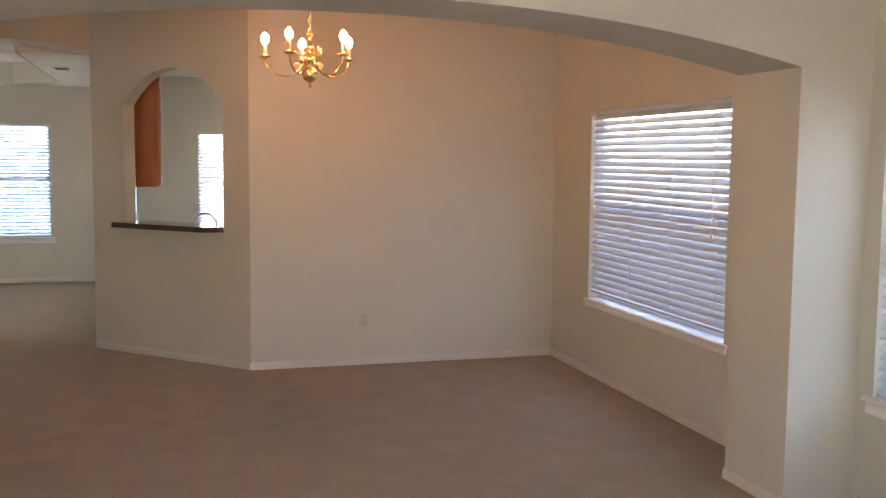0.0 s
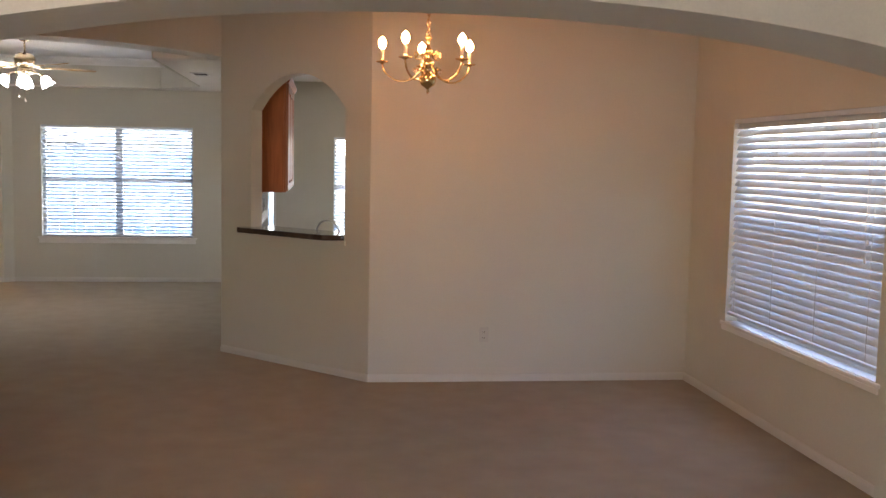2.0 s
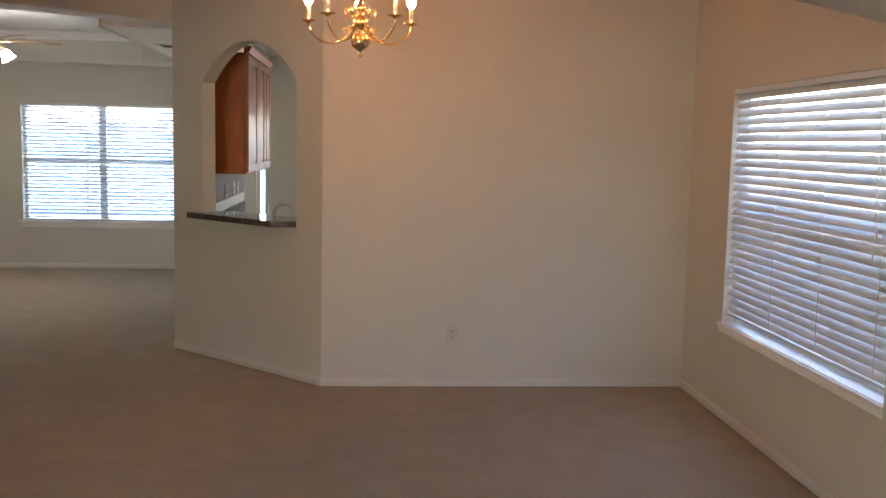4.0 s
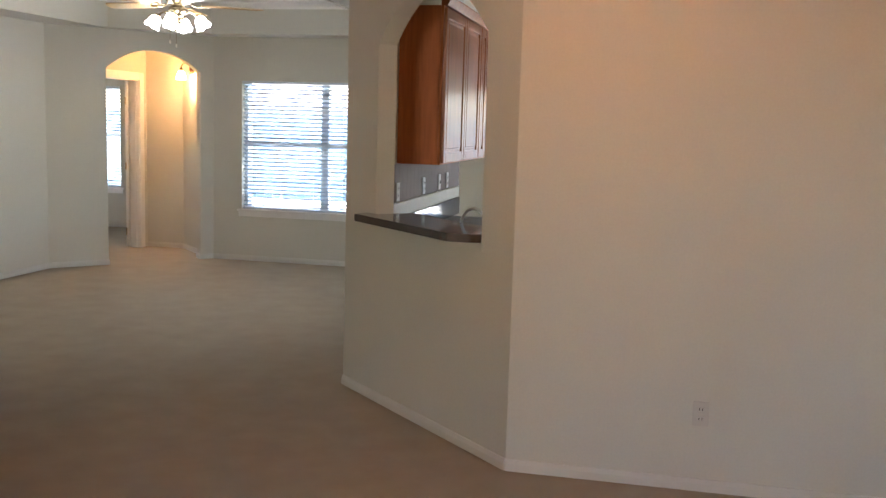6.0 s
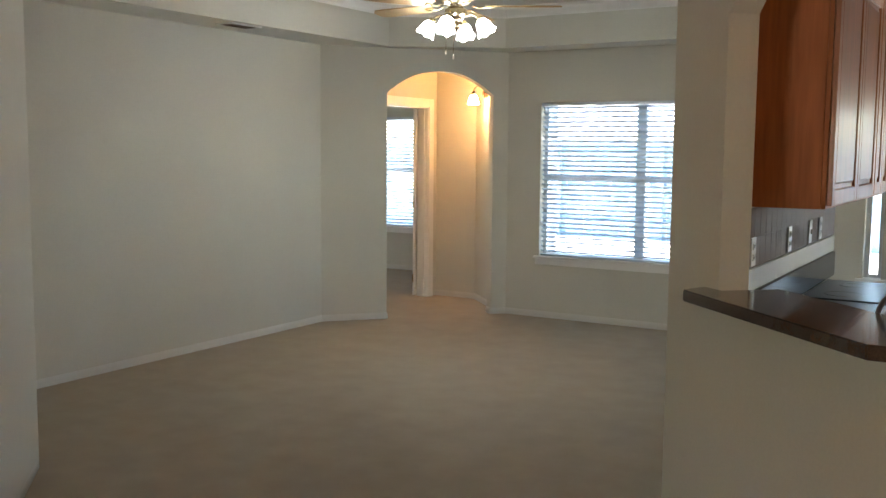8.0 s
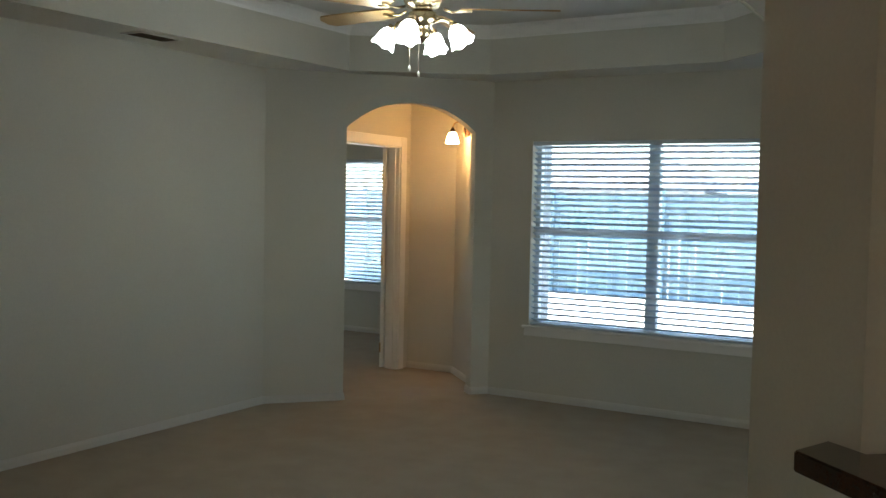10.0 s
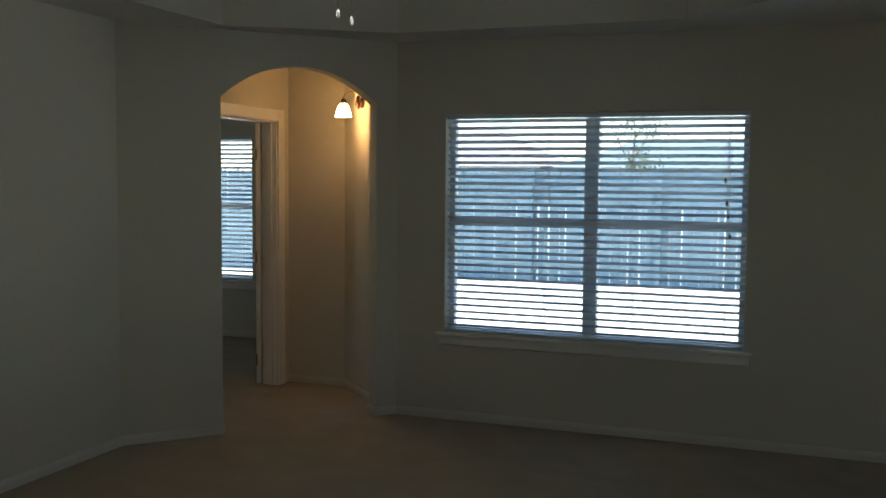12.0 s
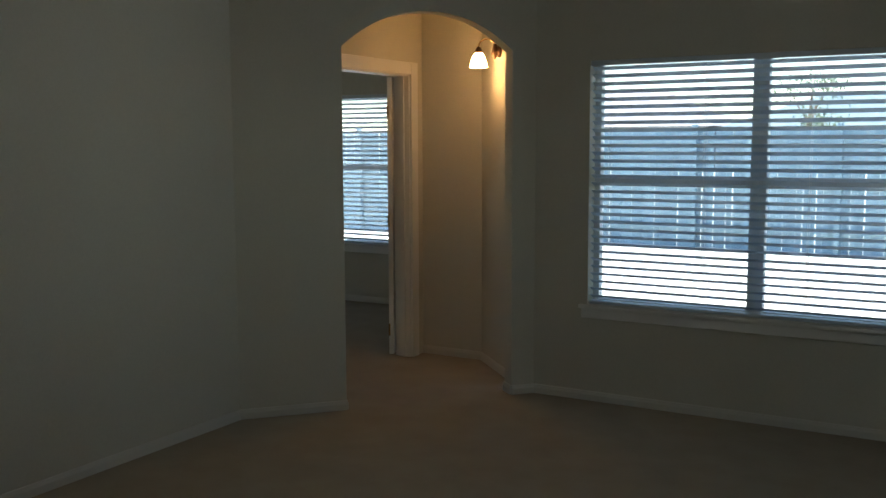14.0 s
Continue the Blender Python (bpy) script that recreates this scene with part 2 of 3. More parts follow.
wall("wall_dining", (0, 0), (XD, 0), 0, TALL, T)
wall("wall_pass_through", (0, 0), COR_D, 0, TALL, -0.12, [(0.268, 1.36, 1.08, 2.11, 0.285, 2.2)])
wall("wall_dining_window", (XD, 0.14), (XD, -3.23), 0, TALL, 0.16, [(0.14 + 0.735, 0.14 + 2.665, 0.60, 2.06, 0, 2)])
wall("wall_near_arch", (2.225, YA), (-1.85, YA), 0, TALL, YA + 3.23, [(0, 4.075, 0, 2.125, 0.22, 2.2)])
wall("pilaster", (XN, YA), (2.225, YA), 0, TALL, YA + 3.23)
wall("wall_near_arch_end", (-1.85, YA), (-3.4, YA), 0, TALL, YA + 3.23)
wall("wall_near_window", (XN, YA), (XN, -9.2), 0, TALL, 0.16, [(0.11, 2.09, 0.565, 2.04, 0, 2)])
# The opening here is added, out of view, only to let fill light in.
wall("wall_behind", (XN + 0.16, -9.2), (-3.54, -9.2), 0, TALL, 0.14, [(3.78, 5.48, 0.75, 2.15, 0, 2)])
wall("wall_entry", (-3.4, -9.2), (-3.4, -0.33), 0, TALL, 0.14)
wall("wall_hall_corner", (-3.4, -0.33), COR_F, 0, TALL, 0.14)
wall("wall_living_near", (-4.23, 0.50), (-5.74, 0.50), 0, TALL, 0.12)
wall("wall_living_header", COR_D, COR_F, 0, TALL, -0.42, [(0.0, (Vector(COR_F) - Vector(COR_D)).length, 0, 2.57, 0.09, 2.2)])
wall("wall_kitchen_side", (-0.97, 1.26), (-0.97, 3.43), 0, KITCHEN_TOP, 0.27)
wall("wall_living_side", (XL, 0.50), COR_L, 0, LOW + 0.4, 0.14)
d_hall = (Vector(COR_R) - Vector(COR_L)).length
wall("wall_hall_arch", COR_L, COR_R, 0, LOW + 0.4, TH, [(0.63, 1.697, 0, 2.15, 0.215, 2.2)])
wall("wall_living_window", COR_R, (XD + 0.16, YL), 0, LOW + 0.4, 0.16,
     [(x0 - COR_R[0], x1 - COR_R[0], z0, z1, 0, 2) for x0, x1, z0, z1 in ((-4.05, -2.09, 0.60, 2.08), (-1.13, -0.985, 0.60, 2.02), (-0.21, 1.63, 0.60, 2.0))])
wall("wall_kitchen_far_side", (XD, YL), (XD, 0.14), 0, LOW + 0.4, 0.16, [(1.90, 2.90, 1.20, 2.00, 0, 2)])
wall("wall_hall_back", (XB, 6.63), (-5.13, 6.63), 0, LOW, T)
wall("wall_hall_slant", (-5.13, 6.63), (-4.585, 6.085), 0, LOW, T)
wall("wall_bedroom_door", (XB, 4.73), (XB, 6.77), 0, LOW, 0.12, [(0.80, 1.73, 0, 2.085, 0, 2)])
wall("wall_bedroom_far", (-9.1, 8.33), (-5.75, 8.33), 0, LOW, 0.14, [(0.72, 2.09, 0.58, 2.055, 0, 2)])
wall("wall_bedroom_side", (-5.75, 8.33), (-5.75, 6.77), 0, LOW, 0.12)
# This wall's opening is made up to admit the bedroom fill lamp.
wall("wall_bedroom_end", (-9.1, 4.0), (-9.1, 8.47), 0, LOW, 0.14, [(1.9, 2.5, 1.2, 1.9, 0, 2)])
wall("wall_bedroom_near", (-5.74, 4.0), (-9.24, 4.0), 0, LOW, 0.14)

# ceilings
ceil = bmesh.new()
prism(ceil, [(2.84, -9.34), (2.84, 0.14), (0.06, 0.14), (-1.15, 1.33), (-4.25, 0.6), (-5.75, 0.4), (-5.75, -9.34)], TALL, TALL + 0.1)
tagged(finish("ceiling", ceil, M_CEIL), kind="structure")
tagged(finish("ceiling", prism(bmesh.new(), [(-0.97, 1.1), (0.03, 0.1), (XD + 0.16, 0.02), (XD + 0.16, YL + 0.16), (-0.97, YL + 0.16)], KITCHEN_TOP, KITCHEN_TOP + 0.1), M_CEIL), kind="structure")
tagged(finish("ceiling", prism(bmesh.new(), [(-9.24, 4.0), (-5.70, 4.0), (-5.70, 4.60), (-4.42, 6.01), (-4.42, 8.48), (-9.24, 8.48)], LOW, LOW + 0.1), M_CEIL), kind="structure")
TRAY_LOW = [(-1.85, 1.50), (-1.87, 4.93), (-2.42, 5.48), (-4.20, 5.50), (-5.10, 4.90), (-5.17, 0.62)]
soff = bmesh.new()
outer = [(-1.10, 1.60), (-0.97, 6.10), (-2.5, 6.10), (-4.46, 6.10), (-5.75, 4.6), (-5.75, 0.5)]
for i in range(5):
    prism(soff, [TRAY_LOW[i], TRAY_LOW[i + 1], outer[i + 1], outer[i]], LOW, TRAY)
tagged(finish("ceiling", soff, M_CEIL), kind="structure")
tagged(finish("ceiling", prism(bmesh.new(), [(-1.7, 0.4), (-1.7, 5.7), (-5.3, 5.7), (-5.3, 0.4)], TRAY, TRAY + 0.1), M_CEIL), kind="structure")
for a, b in zip(TRAY_LOW, TRAY_LOW[1:]):
    a, b = Vector(a), Vector(b)
    e = (b - a).normalized()
    n = Vector((-e.y, e.x))
    side = prism(bmesh.new(), [a + e * 0.003, b - e * 0.003, b - e * 0.003 + n * 0.012, a + e * 0.003 + n * 0.012], LOW - 0.012, TRAY - 0.09)
    tagged(finish("tray_riser", side, M_WALL), kind="structure")
crown = bmesh.new()
for a, b in zip(TRAY_LOW, TRAY_LOW[1:]):
    a, b = Vector(a), Vector(b)
    e = (b - a).normalized()
    n = Vector((-e.y, e.x))
    prof = ((0.0, 0.0), (0.014, 0.0), (0.02, 0.02), (0.05, 0.055), (0.075, 0.07), (0.08, 0.095), (0.0, 0.095))
    rows = [[crown.verts.new((q.x + n.x * d, q.y + n.y * d, TRAY - 0.096 + z)) for d, z in prof] for q in (a - e * 0.02, b + e * 0.02)]
    for i in range(len(prof)):
        j = (i + 1) % len(prof)
        crown.faces.new((rows[0][i], rows[0][j], rows[1][j], rows[1][i]))
tagged(finish("crown_moulding", crown, M_TRIM), kind="structure")

for p, q, s in (((0, 0), (XD, 0), 1), ((0, 0), COR_D, -1), ((XD, 0), (XD, -3.23), 1), ((2.225, -3.23), (2.225, YA), 1), ((XD, -3.23), (2.225, -3.23), 1),
                ((2.225, YA), (XN, YA), 1), ((XN, YA), (XN, -9.2), 1), ((XL, 0.5), COR_L, 1), (COR_F, (-3.4, -0.33), 1),
                ((-3.4, -0.33), (-3.4, -9.2), -1), (COR_R, (-0.0, YL), 1), ((0, YL), (XD, YL), 1), ((XB, 6.63), (-5.13, 6.63), 1), ((-5.13, 6.63), (-4.59, 6.09), 1),
                ((-9.1, 8.33), (-5.75, 8.33), 1), ((-0.97, 3.43), (-1.24, 3.43), -1)):
    baseboard(p, q, s)
eh = (Vector(COR_R) - Vector(COR_L)).normalized()
la = Vector(COR_L)
baseboard(la, la + eh * 0.63, 1)
baseboard(la + eh * 1.697, Vector(COR_R), 1)
nh = Vector((-eh.y, eh.x))
baseboard(la + eh * 0.63, la + eh * 0.63 + nh * TH, 1)
baseboard(la + eh * 1.697, la + eh * 1.697 + nh * TH, -1)


# ---- windows and blinds ----
def window(name, origin, turn, width, z0, z1, mullion=True, split=0.5, depth=0.16, nose=0.03, apron=0.06):
    """Local x along the wall, y outward, z up; origin on the room face of the wall."""
    w = empty(name, pose(origin[0], origin[1], 0, 0, 0, turn), kind="structure")
    f = bmesh.new()
    y0, y1 = depth - 0.07, depth - 0.01
    zm = z0 + (z1 - z0) * split
    for a in ((0, z0, 0.04, z1), (width - 0.04, z0, width, z1), (0.04, z0, width - 0.04, z0 + 0.03), (0.04, z1 - 0.022, width - 0.04, z1),
              (0.04, zm - 0.022, width - 0.04, zm + 0.022)):
        box(f, a[0], y0, a[1], a[2], y1, a[3], 0.003)
    if mullion:
        box(f, width / 2 - 0.045, y0 - 0.005, z0 + 0.001, width / 2 + 0.045, y1 + 0.004, z1 - 0.001, 0.003)
    finish("window_frame", f, M_VINYL, w)
    xs = ((0.04, width / 2 - 0.045), (width / 2 + 0.045, width - 0.04)) if mullion else ((0.04, width - 0.04),)
    for xa, xb in xs:
        for za, zb in ((z0 + 0.03, zm - 0.022), (zm + 0.022, z1 - 0.022)):
            g = finish("pane", boxed(xa, depth - 0.042, za, xb, depth - 0.037, zb), M_GLASS, w)
            g.visible_shadow = False
    s = bmesh.new()
    box(s, -0.05, -nose, z0 - 0.022, width + 0.05, 0.0, z0 + 0.002, 0.004)
    box(s, 0.002, 0.0, z0 - 0.0, width - 0.002, y0, z0 + 0.004)
    box(s, -0.035, -0.014, z0 - 0.022 - apron, width + 0.035, -0.001, z0 - 0.022, 0.004)
    finish("window_sill", s, M_TRIM, w)
    return w


def blind(origin, turn, width, z0, z1, tilt, label, lift=0.0, pitch=0.046):
    b = empty("window_blind", pose(origin[0], origin[1], 0, 0, 0, turn), label, "window blind", "window blinds")
    y = 0.034
    finish("headrail", boxed(0.006, 0.008, z1 - 0.03, width - 0.006, 0.062, z1 - 0.002, 0.003), M_SLAT, b)
    finish("valance", boxed(0.004, 0.001, z1 - 0.034, width - 0.004, 0.0075, z1 - 0.002, 0.002), M_SLAT, b)
    z = z0 + 0.018 + lift
    finish("bottom_rail", boxed(0.008, y - 0.026, z - 0.012, width - 0.008, y + 0.026, z + 0.008, 0.004), M_SLAT, b)
    me = None
    z += 0.034
    c, s = math.cos(radians(tilt)), math.sin(radians(tilt))
    k = 0
    while z < z1 - 0.034 - 0.012 * abs(s):
        if me is None:
            bm = bmesh.new()
            rows = []
            for x in (0.008, width - 0.008):
                top, low = [], []
                for u, h in ((-0.025, 0.0), (-0.0125, 0.0016), (0.0, 0.0022), (0.0125, 0.0016), (0.025, 0.0)):
                    top.append(bm.verts.new((x, u * c - (h + 0.0013) * s, u * s + (h + 0.0013) * c)))
                    low.append(bm.verts.new((x, u * c - (h - 0.0013) * s, u * s + (h - 0.0013) * c)))
                rows.append(top + low[::-1])
            for i in range(10):
                bm.faces.new((rows[0][i], rows[0][(i + 1) % 10], rows[1][(i + 1) % 10], rows[1][i]))
            bm.faces.new(rows[0])
            bm.faces.new(rows[1])
            ob = finish("slat", bm, M_SLAT, b)
            me = ob.data
        else:
            ob = new("slat", me)
            ob.parent = b
        ob.location = (0, y, z)
        ob.rotation_euler = (random.uniform(-0.012, 0.012), random.uniform(-0.0012, 0.0012), 0)
        z += pitch
        k += 1
    n = 4 if width > 1.5 else 2
    for i in range(n):
        x = 0.12 + (width - 0.24) * i / (n - 1)
        for yy in (y - 0.029, y + 0.029):
            finish("ladder_cord", boxed(x - 0.0012, yy - 0.0008, z0 + 0.02 + lift, x + 0.0012, yy + 0.0008, z1 - 0.03), M_CORD, b)
    return b


def pull_cords(origin, turn, x, z_top, drops, knob=None):
    c = empty("blind_pull_cords", pose(origin[0], origin[1], 0, 0, 0, turn), "white blind pull cords with small tassels hanging before the slats", "blind cord", "blind cords")
    for i, d in enumerate(drops):
        xx = x + 0.012 * (i - (len(drops) - 1) / 2)
        finish("cord", tube([(xx, -0.004 - 0.004 * (i % 2), z_top), (xx + 0.002, -0.006 - 0.004 * (i % 2), z_top - d)], 0.0014, 6), M_CORD, c)
        finish("tassel", lathe([(0.002, 0.0), (0.006, -0.008), (0.008, -0.03), (0.003, -0.034)], 10, pose(xx + 0.002, -0.006 - 0.004 * (i % 2), z_top - d)), knob or M_TASSEL, c)
    return c


CLOSED = "white faux-wood blind, slats tilted nearly closed over a sunlit window"
OPEN = "white faux-wood blind with its slats open before the garden view"
window("window_dining", (XD, -0.735), -90, 1.93, 0.60, 2.06, mullion=False, nose=0.02, apron=0.035)
blind((XD, -0.735), -90, 1.93, 0.60, 2.06, 57, CLOSED, lift=0.05, pitch=0.0503)
pull_cords((XD, -0.735), -90, 1.77, 1.97, (0.55, 0.72, 0.62), M_CORD)
window("window_near", (XN, -3.85), -90, 1.98, 0.565, 2.04, mullion=False)
blind((XN, -3.85), -90, 1.98, 0.565, 2.04, 45, CLOSED, pitch=0.0503)
window("window_living", (-4.05, YL), 0, 1.96, 0.60, 2.08, split=0.52)
blind((-4.05, YL), 0, 1.96, 0.60, 2.08, -24, OPEN)
pull_cords((-4.05, YL), 0, 1.84, 1.95, (0.28, 0.42, 0.5, 0.62))
window("window_kitchen", (-0.21, YL), 0, 1.84, 0.60, 2.0, split=0.52)
blind((-0.21, YL), 0, 1.84, 0.60, 2.0, -24, OPEN)
window("window_nook", (-1.13, YL), 0, 0.145, 0.60, 2.02, mullion=False)
window("window_bedroom", (-8.38, 8.33), 0, 1.37, 0.58, 2.055, mullion=False, split=0.52)
blind((-8.38, 8.33), 0, 1.37, 0.58, 2.055, -28, OPEN)


# ---- outside ----
tagged(finish("ground", boxed(-150, -150, -0.35, 150, 150, -0.15), M_YARD), kind="structure")
tagged(finish("roof", prism(bmesh.new(), [(-9.7, -9.8), (3.3, -9.8), (3.3, 6.5), (-4.5, 6.5), (-4.5, 8.9), (-9.7, 8.9)], 3.2, 3.35), M_ROOF), kind="structure")
tagged(finish("wall_wing", boxed(-5.12, 6.78, -0.15, -5.0, 8.47, 3.2), M_BRICK), kind="structure")
tagged(finish("wall_wing_end", boxed(-5.75, 8.335, -0.15, -5.12, 8.47, 3.2), M_BRICK), kind="structure")
tagged(finish("wall_footing", boxed(-4.40, YL + 0.02, -0.15, 2.71, YL + 0.155, 0.0), M_BRICK), kind="structure")


def garden_fence():
    f = empty("garden_fence", pose(0, 16.2, -0.15), "tall weathered wooden picket fence round the back garden", "fence")
    plank = None
    for i in range(230):
        x = -15.5 + i * 0.0985
        h = 1.93 + 0.012 * math.sin(i * 1.7)
        if plank is None:
            bm = bmesh.new()
            vs = [(-0.047, 0), (0.047, 0), (0.047, 1.94), (0.022, 1.98), (-0.022, 1.98), (-0.047, 1.94)]
            lo = [bm.verts.new((x_, -0.009, z_)) for x_, z_ in vs]
            hi = [bm.verts.new((x_, 0.009, z_)) for x_, z_ in vs]
            bm.faces.new(lo)
            bm.faces.new(hi)
            for k in range(6):
                bm.faces.new((lo[k], lo[(k + 1) % 6], hi[(k + 1) % 6], hi[k]))
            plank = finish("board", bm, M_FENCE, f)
            ob = plank
        else:
            ob = new("board", plank.data)
            ob.parent = f
        ob.location = (x + random.uniform(-0.004, 0.004), 0.004 * (-1) ** i, 0)
        ob.scale = (1, 1, h / 1.98)
        ob.rotation_euler = (0, random.uniform(-0.006, 0.006), 0)
    for z in (0.3, 1.0, 1.7):
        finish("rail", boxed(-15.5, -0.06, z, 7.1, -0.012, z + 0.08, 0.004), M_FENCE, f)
    for i in range(11):
        x = -15.0 + i * 2.2
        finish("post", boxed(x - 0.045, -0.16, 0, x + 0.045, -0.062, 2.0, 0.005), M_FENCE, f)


garden_fence()


def side_fence():
    f = empty("side_fence", pose(5.1, 0, -0.15), "brown wooden board fence close beside the dining room window", "fence")
    plank = None
    for i in range(146):
        if plank is None:
            plank = ob = finish("board", boxed(-0.009, 0, 0, 0.009, 0.118, 1.75, 0.002), M_SIDE, f)
        else:
            ob = new("board", plank.data)
            ob.parent = f
        ob.location = (random.uniform(-0.003, 0.003), -8.5 + i * 0.124, 0)
        ob.rotation_euler = (random.uniform(-0.004, 0.004), 0, 0)
    for z in (0.3, 1.35):
        finish("rail", boxed(0.012, -8.5, z, 0.06, 9.6, z + 0.08, 0.004), M_SIDE, f)


side_fence()


def neighbour_house(x, y, w, d, eaves, ridge, roof, label):
    h = empty("neighbour_house", pose(x, y, -0.15), label, "house", "houses beyond the fence")
    finish("wall", boxed(-w / 2, 0, 0, w / 2, d, eaves), M_BRICK, h)
    bm = bmesh.new()
    a = [(-w / 2 - 0.5, -0.5, eaves), (w / 2 + 0.5, -0.5, eaves), (w / 2 + 0.5, d + 0.5, eaves), (-w / 2 - 0.5, d + 0.5, eaves)]
    r = [(-w / 2 + d / 2, d / 2, ridge), (w / 2 - d / 2, d / 2, ridge)]
    v = [bm.verts.new(p) for p in a + r]
    for q in ((0, 1, 5, 4), (1, 2, 5), (2, 3, 4, 5), (3, 0, 4), (0, 3, 2, 1)):
        bm.faces.new([v[i] for i in q])
    finish("roof", bm, roof, h)
    for wx in (-w / 4, w / 4):
        win = finish("window", boxed(wx - 0.6, -0.05, 1.0, wx + 0.6, 0.02, 2.2, 0.01), M_VINYL, h)
        finish("pane", boxed(wx - 0.54, -0.06, 1.06, wx + 0.54, -0.052, 2.14), M_BLACK, win)


neighbour_house(-8.6, 58, 14, 8, 2.5, 4.3, M_SLATE, "low brick house with a blue-grey roof beyond the garden fence")
neighbour_house(-24.5, 60, 14, 9, 2.6, 5.2, M_ROOF, "low brick house with a pale pinkish roof beyond the garden fence")


def tree(x, y, h, r, label, seed):
    t = empty("tree", pose(x, y, -0.15), label, "tree")
    rnd = random.Random(seed)
    bm = tube([(0, 0, 0), (0.05, 0.02, h * 0.3), (0.0, 0.1, h * 0.55), (0.1, 0.05, h * 0.85)], [0.13, 0.1, 0.07, 0.03], 8)
    tips = []
    for i in range(9):
        a, z = rnd.uniform(0, 6.28), h * rnd.uniform(0.35, 0.75)
        tip = (math.cos(a) * r * 0.7, math.sin(a) * r * 0.7, z + rnd.uniform(0.4, 1.0))
        tube([(0, 0.05, z - 0.3), (tip[0] * 0.5, tip[1] * 0.5, z + 0.2), tip], [0.045, 0.03, 0.012], 5, bm)
        tips.append(tip)
    finish("trunk", bm, M_BARK, t)
    tips.append((0.1, 0.05, h * 0.9))
    lf = bmesh.new()
    for _ in range(1000):
        c = rnd.choice(tips)
        p = Vector((c[0] + rnd.gauss(0, r * 0.26), c[1] + rnd.gauss(0, r * 0.26), c[2] + rnd.gauss(0, r * 0.2)))
        s = rnd.uniform(0.05, 0.1)
        d1 = Vector((rnd.gauss(0, 1), rnd.gauss(0, 1), rnd.gauss(0, 1))).normalized()
        d2 = d1.orthogonal().normalized()
        lf.faces.new([lf.verts.new(p + q) for q in (d1 * s, d2 * s * 0.45, -d1 * s, -d2 * s * 0.45)])
    finish("crown", lf, M_LEAF, t)


tree(-8.4, 40, 4.3, 1.3, "small leafy tree standing beyond the wooden garden fence", 4)


# ---- the pass-through and kitchen ----
def diag(u, v):
    """Along the pass-through wall and out from its room face."""
    return ((-u - v) * 0.70711, (u - v) * 0.70711)


bar = [(1.455, 0.003), (1.40, 0.122), (0.385, 0.13), (0.30, 0.045), (0.273, 0.003), (0.273, -0.24), (1.34, -0.24), (1.34, 0.003)]
bm = prism(bmesh.new(), [diag(u, v) for u, v in bar], 1.082, 1.125)
bmesh.ops.bevel(bm, geom=bm.edges[:], offset=0.004, segments=2, affect="EDGES")
bar_ob = tagged(finish("bar_counter", bm, M_GRANITE), "dark polished granite bar top on the pass-through sill", "counter")
finish("sill_apron", prism(bmesh.new(), [diag(u, v) for u, v in [(1.38, 0.0015), (1.38, 0.012), (0.25, 0.012), (0.25, 0.0015)]], 1.045, 1.081), M_WALL, bar_ob)

# base units and worktop
def base_cabinet(x0, y0, x1, y1, label):
    c = empty("base_cabinet", pose(x0, y0, 0), label, "kitchen cabinet", "kitchen base cabinets")
    w, d = x1 - x0, y1 - y0
    finish("carcass", boxed(0, 0, 0.1, w - 0.02, d, 0.878), M_WOOD, c)
    finish("toe_kick", boxed(0, 0, 0, w - 0.08, d, 0.1), M_DARK, c)
    door = finish("door", boxed(w - 0.02, 0.01, 0.12, w, d - 0.01, 0.70, 0.004), M_WOOD, c)
    finish("handle", lathe([(0.005, 0), (0.005, 0.015), (0.013, 0.02), (0.01, 0.03)], 10, pose(w, d - 0.08, 0.62, 0, 90, 0)), M_BRONZE, door)
    finish("drawer_front", boxed(w - 0.02, 0.01, 0.72, w, d - 0.01, 0.865, 0.004), M_WOOD, c)


for a, b in ((1.34, 1.84), (1.845, 2.35), (3.145, 3.40)):
    base_cabinet(-0.965, a, -0.36, b, "cherry-stained base cabinet with a drawer under the granite worktop")
bm = prism(bmesh.new(), [(-0.966, 1.175), (-0.12, 0.33), (0.31, 0.76), (-0.325, 1.395), (-0.325, 2.365), (-0.969, 2.365)], 0.88, 0.92)
bmesh.ops.bevel(bm, geom=bm.edges[:], offset=0.004, segments=1, affect="EDGES")
tagged(finish("worktop", bm, M_WORKTOP), "dark granite worktop on the cherry base cabinets", "counter")
sinkbase = tagged(finish("sink_cabinet", prism(bmesh.new(), [(-0.90, 1.23), (-0.14, 0.38), (0.25, 0.76), (-0.35, 1.36)], 0.0, 0.879), M_WOOD), "cherry corner sink cabinet under the granite worktop", "kitchen cabinet")

bs = bmesh.new()
box(bs, -0.968, 1.15, 1.155, -0.960, 3.40, 1.40)
back = tagged(finish("backsplash", bs, M_TILE), kind="structure")
tile = None
for i in range(22):
    for j in range(2):
        if tile is None:
            tile = finish("tile", boxed(0, 0, 0, 0.0015, 0.1, 0.1185), M_TILE, back)
            ob = tile
        else:
            ob = new("tile", tile.data)
            ob.parent = back
        ob.location = (-0.960, 1.155 + i * 0.102, 1.161 + j * 0.121)
tagged(finish("ledge_strip", boxed(-0.968, 1.15, 1.062, -0.955, 3.40, 1.153, 0.003), M_CREAM), kind="structure")


